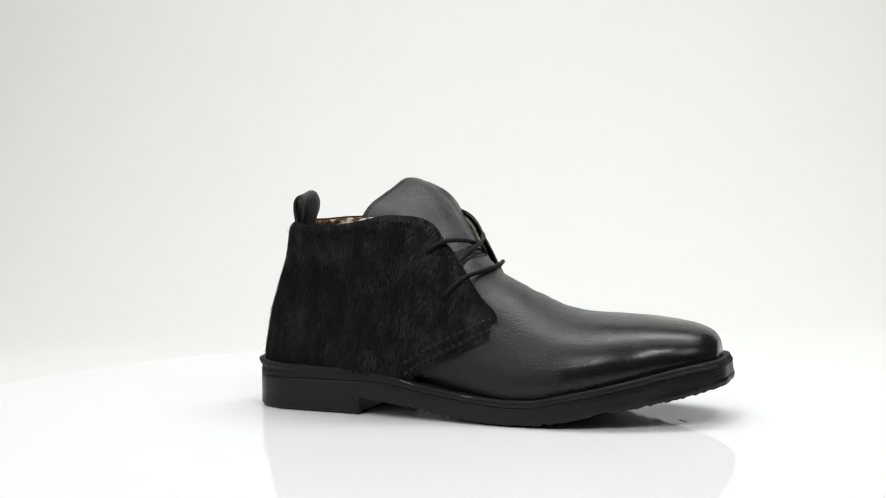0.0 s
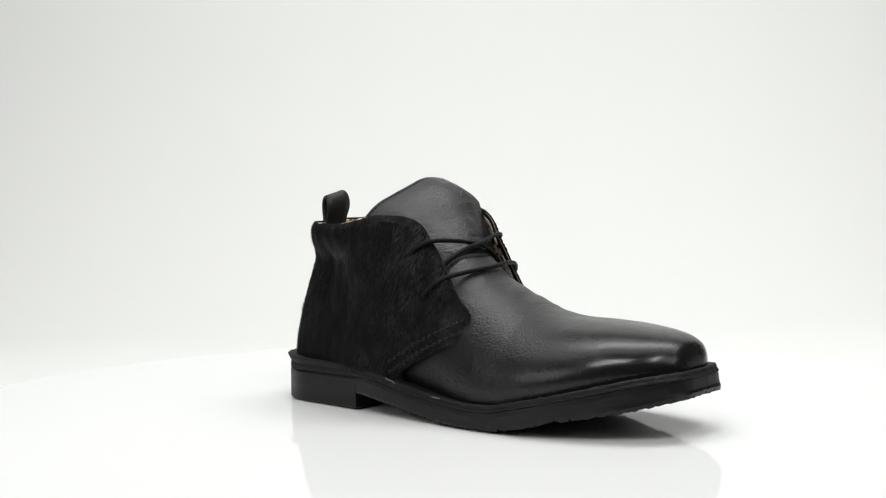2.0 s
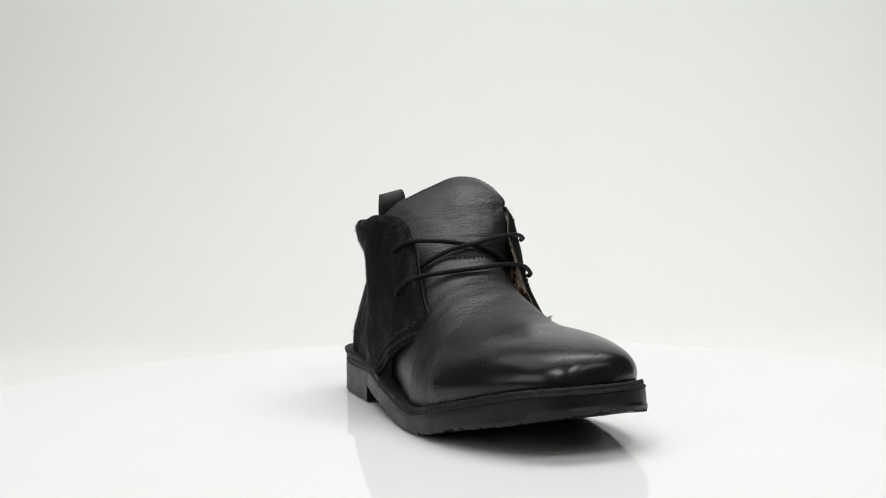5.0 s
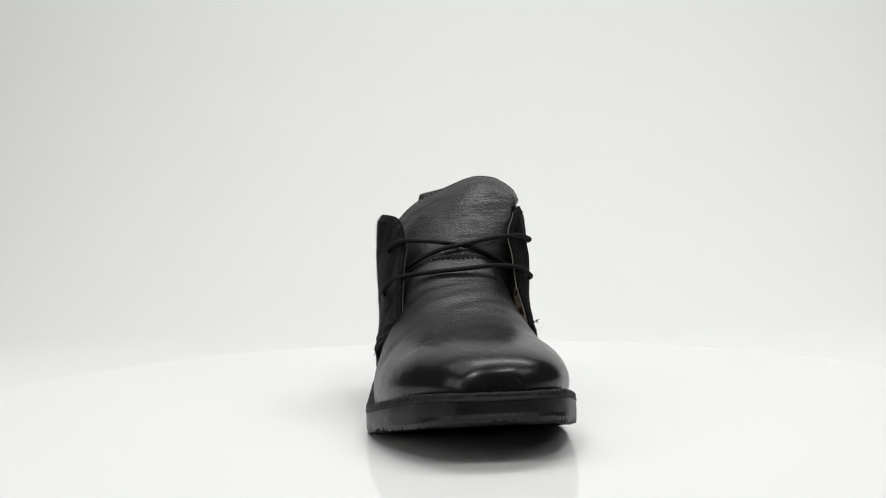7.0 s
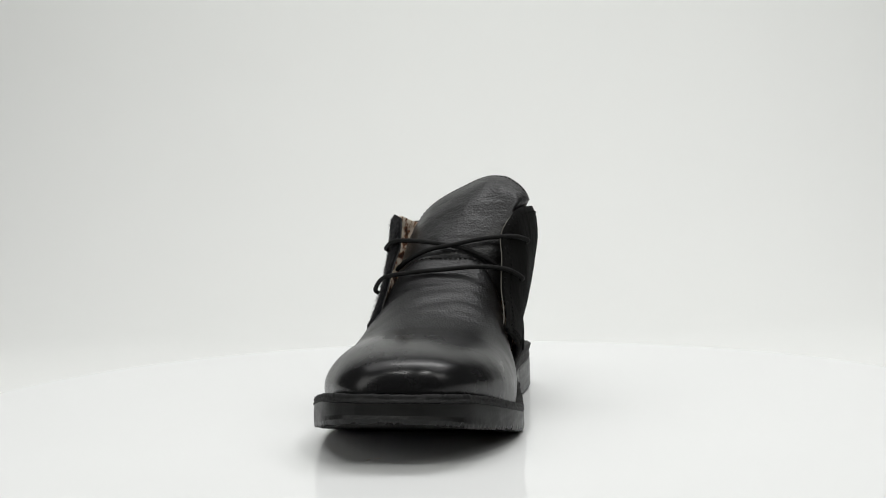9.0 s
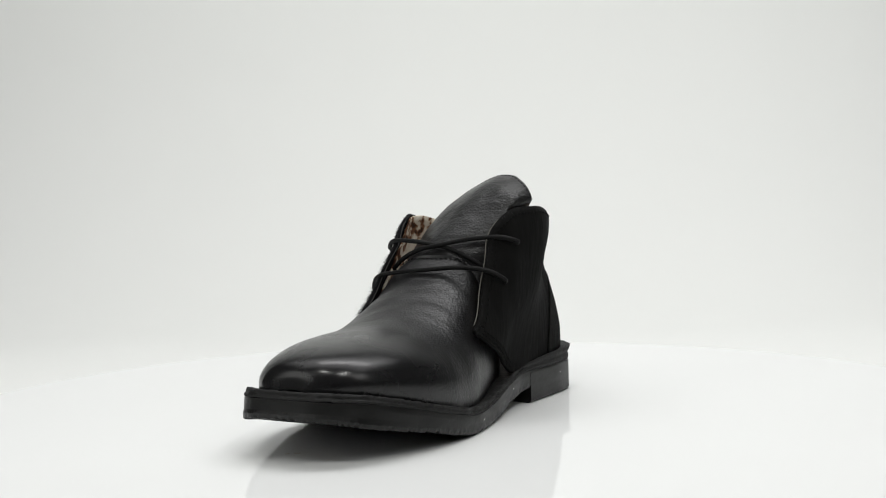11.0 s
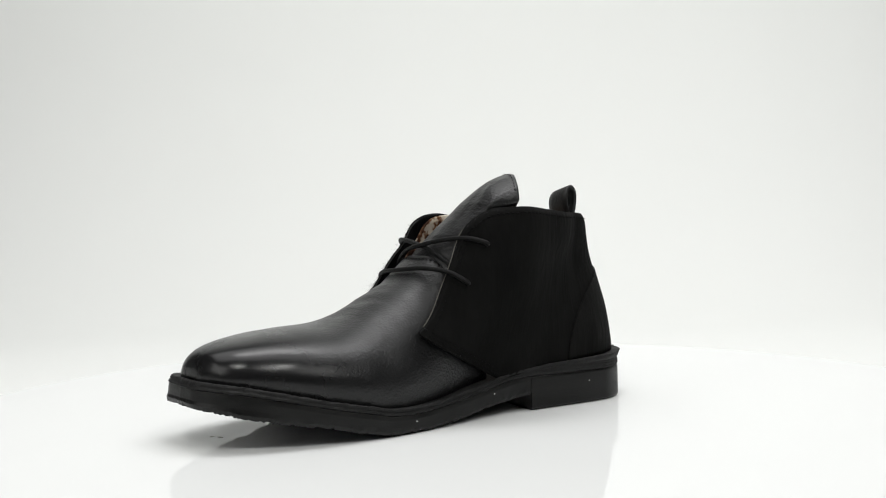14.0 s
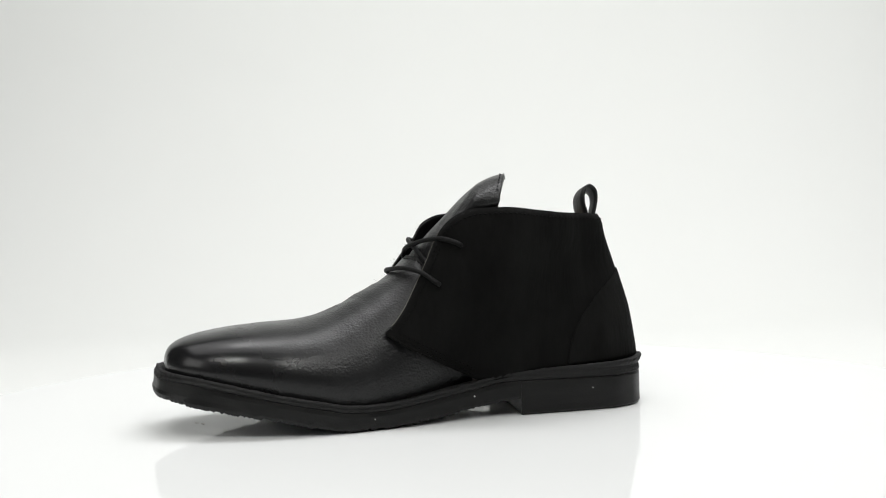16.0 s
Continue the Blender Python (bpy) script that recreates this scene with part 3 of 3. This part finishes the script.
def build_stitching(boot):
    for left in (False, True):
        collar = [upper_point(0.02 + 0.84 * k / 300, 1 - 0.0032 / (0.09 if k < 240 else 0.09 - 0.0004 * (k - 240)), left, 0.0008) for k in range(301)]
        part("collar_stitching", stitches(collar, 0.0030, 0.00042), DARK_THREAD if left else THREAD, boot)
        for off in ((0.0030, 0.0085) if not left else (0.0022, 0.0048)):
            line = []
            for k in range(200):
                x = 0.1150 + (0.1685 - 0.1150) * k / 199
                lo, hi = (LOWER_L, COLLAR_L) if left else (LOWER_R, COLLAR_R)
                if left and x < 0.12:
                    continue
                z = lo(x) + off * 1.15
                if z < hi(x) - 0.002:
                    line.append(Vector((x, (1 if left else -1) * (half_width(x, z, left) + 0.0009), z)))
            part("seam_stitching", stitches(line, 0.0030 if left else 0.0044, 0.0004 if left else 0.0013, 0.62 if left else 0.66), DARK_THREAD if left else FUR_THREAD, boot)
        face = []
        for k in range(200):
            s = 0.80 + 0.185 * k / 199
            p = upper_point(s, 0.5, left)
            hi, lo = (COLLAR_L, LOWER_L) if left else (COLLAR_R, LOWER_R)
            x = p.x - 0.0030
            z = hi(p.x) - 0.0012
            if x > 0.128 and z > lo(x) + 0.004:
                face.append(Vector((x, (1 if left else -1) * (half_width(x, z, left) + 0.0009), z)))
        part("facing_stitching", stitches(face, 0.0030, 0.00036), DARK_THREAD if left else THREAD, boot)
    # heel patch on the inner side: its own layer, with a curved seam
    patch_s = lambda t: 0.03 + 0.40 * math.sin(t * math.pi / 2) ** 0.85
    patch_v = lambda t: 0.62 - 0.60 * t ** 1.6
    rows = [[upper_point(0.004 + (patch_s(i / 40) - 0.004) * j / 40, patch_v(i / 40), True, 0.0009) for j in range(41)] for i in range(41)]
    part("heel_patch", thick(rows, 0.0006, 1), BRUSHED_SUEDE, boot, "brushed black suede heel patch")
    arc = [upper_point(patch_s(k / 160) - 0.018, max(0.02, patch_v(k / 160) - 0.02), True, 0.0011) for k in range(161)]
    part("patch_stitching", stitches(arc, 0.0026, 0.00036), GREY_THREAD, boot, "dull grey stitching")
    back = [upper_point(0.0, 0.05 + 0.9 * k / 120, True, 0.0010) for k in range(121)]
    part("back_seam", stitches(back, 0.0032, 0.0008, 0.75), THREAD, boot)
    edge = []
    for k in range(201):
        u = -0.93 + 1.86 * k / 200
        p = tongue_point(u, 0.974)
        n = (tongue_point(u + 0.02, 0.974) - p).cross(tongue_point(u, 0.954) - p).normalized()
        edge.append(p + n * (0.0001 if n.x + n.z > 0 else -0.0001))
    part("tongue_stitching", stitches(edge, 0.0032, 0.00042), THREAD, boot)
    throat = [vamp_point(14 + 62 * k / 160, 90, 0.008) + Vector((0.0002, 0, 0.0005)) for k in range(161)]
    part("throat_stitching", stitches(throat, 0.0030, 0.00040), GREY_THREAD, boot, "dull grey stitching")


def build_fur(boot):
    """Short hairs that lie down and back over the outer quarter, and a thin fringe on the inner one."""
    rng = random.Random(4)
    for left, count, length in ((False, 26000, 0.0034), (True, 0, 0.0020)):
        verts, faces = [], []
        for _ in range(count):
            s, v = rng.random() ** 0.9, rng.random()
            s = 0.01 + s * 0.985
            p = upper_point(s, v, left, 0.0006)
            q = upper_point(min(1, s + 0.004), v, left, 0.0006)
            r = upper_point(s, min(1, v + 0.01), left, 0.0006) if v < 0.98 else p + (p - upper_point(s, v - 0.01, left, 0.0006))
            du, dv = (q - p), (r - p)
            if du.length < 1e-7 or dv.length < 1e-7:
                continue
            du, dv = du.normalized(), dv.normalized()
            n = dv.cross(du).normalized()
            if n.y * (1 if left else -1) < 0 and s > 0.2 or (s <= 0.2 and n.x > 0):
                n = -n
            swirl = noise.noise(Vector((s * 5, v * 4, 3 if left else 0))) * 0.5
            tuft = max(0.0, noise.noise(Vector((p.x * 130, v * 9, 8))))
            d = (-dv + du * (1.6 * swirl - 0.25 + rng.uniform(-0.6, 0.6)) + n * (0.04 + 0.16 * rng.random() + 0.5 * tuft)).normalized()
            w = d.cross(n).normalized() * (0.00005 + 0.00006 * rng.random())
            ln = length * (0.6 + 0.7 * rng.random())
            tip = p + d * ln + n * 0.0002
            k = len(verts)
            mid = p + d * ln * 0.5 + n * 0.0002
            verts += [p - w, p + w, mid + w * 0.8, mid - w * 0.8, tip]
            faces += [(k, k + 1, k + 2, k + 3), (k + 3, k + 2, k + 4)]
        # stray hairs that stick out along the facing and the lower seam
        for _ in range(300 if not left else 60):
            lift = rng.random()
            p = upper_point(0.72 + 0.28 * lift, 0.99 if rng.random() < 0.75 else 0.02, left, 0.0004)
            d = Vector((0.6 + 0.4 * rng.random(), (0.9 if left else -0.9) * (0.3 + rng.random()), rng.uniform(-0.7, 0.5))).normalized()
            ln = (0.0020 + 0.0045 * rng.random() ** 2) * (0.4 + 0.9 * lift)
            w = Vector((0, 0.3, 1)).cross(d).normalized() * 0.00012
            k = len(verts)
            verts += [p - w, p + w, p + d * ln + Vector((0, 0, rng.uniform(-0.001, 0.0005)))]
            faces.append((k, k + 1, k + 2))
        me = bpy.data.meshes.new("hair")
        me.from_pydata(verts, [], faces)
        me.materials.append(HAIR)
        ob = new("hair", me)
        ob.parent = boot
        tagged(ob, "short black hairs" if not left else "fine black nap", kind="stuff")


def build_boot():
    boot = new("ankle_boot")
    tagged(boot, "black leather lace-up ankle boot standing on a white turntable", "boot")
    build_sole(boot)
    build_vamp(boot)
    build_tongue(boot)
    build_quarters(boot)
    build_tab(boot)
    build_laces(boot)
    build_stitching(boot)
    build_fur(boot)
    flecks = [(x, SOLE_L(x) - 0.0003, z, 0.00045) for x, z in ((0.1195, 0.0135), (0.0440, 0.0135), (0.182, 0.0065))]
    p = upper_point(0.955, 0.55, False, 0.0012)
    flecks.append((p.x, p.y, p.z, 0.00026))
    for x, y, z, r in flecks:
        bm = bmesh.new()
        bmesh.ops.create_icosphere(bm, subdivisions=1, radius=r, matrix=Matrix.Translation((x, y, z)))
        part("dust_speck", bm, EDGE_WHITE, boot, "tiny white fleck")
    # pale scuffs where the welt's layers have split on the outer side
    for x0, length in ((0.1130, 0.0085), (0.1530, 0.0070)):
        line = []
        for k in range(9):
            x = x0 + length * k / 8
            line.append(Vector((x, -SOLE_R(x) + 0.0006, WELT_TOP(x) - 0.0007 + 0.0011 * noise.noise(Vector((x * 420, x0 * 900, 0))))))
        bm = tube(line, 0.00030, sides=6, steps=2)
        part("welt_scuff", bm, SCUFF, boot, "pale raw split in the welt")
    # frayed thread at the lower end of the inner facing
    rng = random.Random(9)
    foot = upper_point(0.985, 0.9, True, 0.001)
    for k in range(5):
        tip = foot + Vector((rng.uniform(-0.002, 0.003), rng.uniform(0.002, 0.005), rng.uniform(-0.001, 0.0035)))
        part("loose_thread", tube([foot, (foot + tip) / 2 + Vector((0, 0, 0.0006)), tip], 0.00018, sides=5, steps=4), THREAD, boot, "frayed black thread end")
    return boot


build_studio()
turntable = build_turntable()
boot = build_boot()


# ---- what moves ----
def motions():
    on_table = pose(0.0122, 0.1246, 0.0003, 0, 0, -92.14)
    turns = []
    for k in range(33):
        t = k * 0.5
        d = t - 8
        turns.append((t, pose(0, 0, 0, 0, 0, -8.9288 * d + 0.0051 * d * d)))
    walk(turntable, turns)
    walk(boot, [(t, m @ on_table) for t, m in turns])


motions()
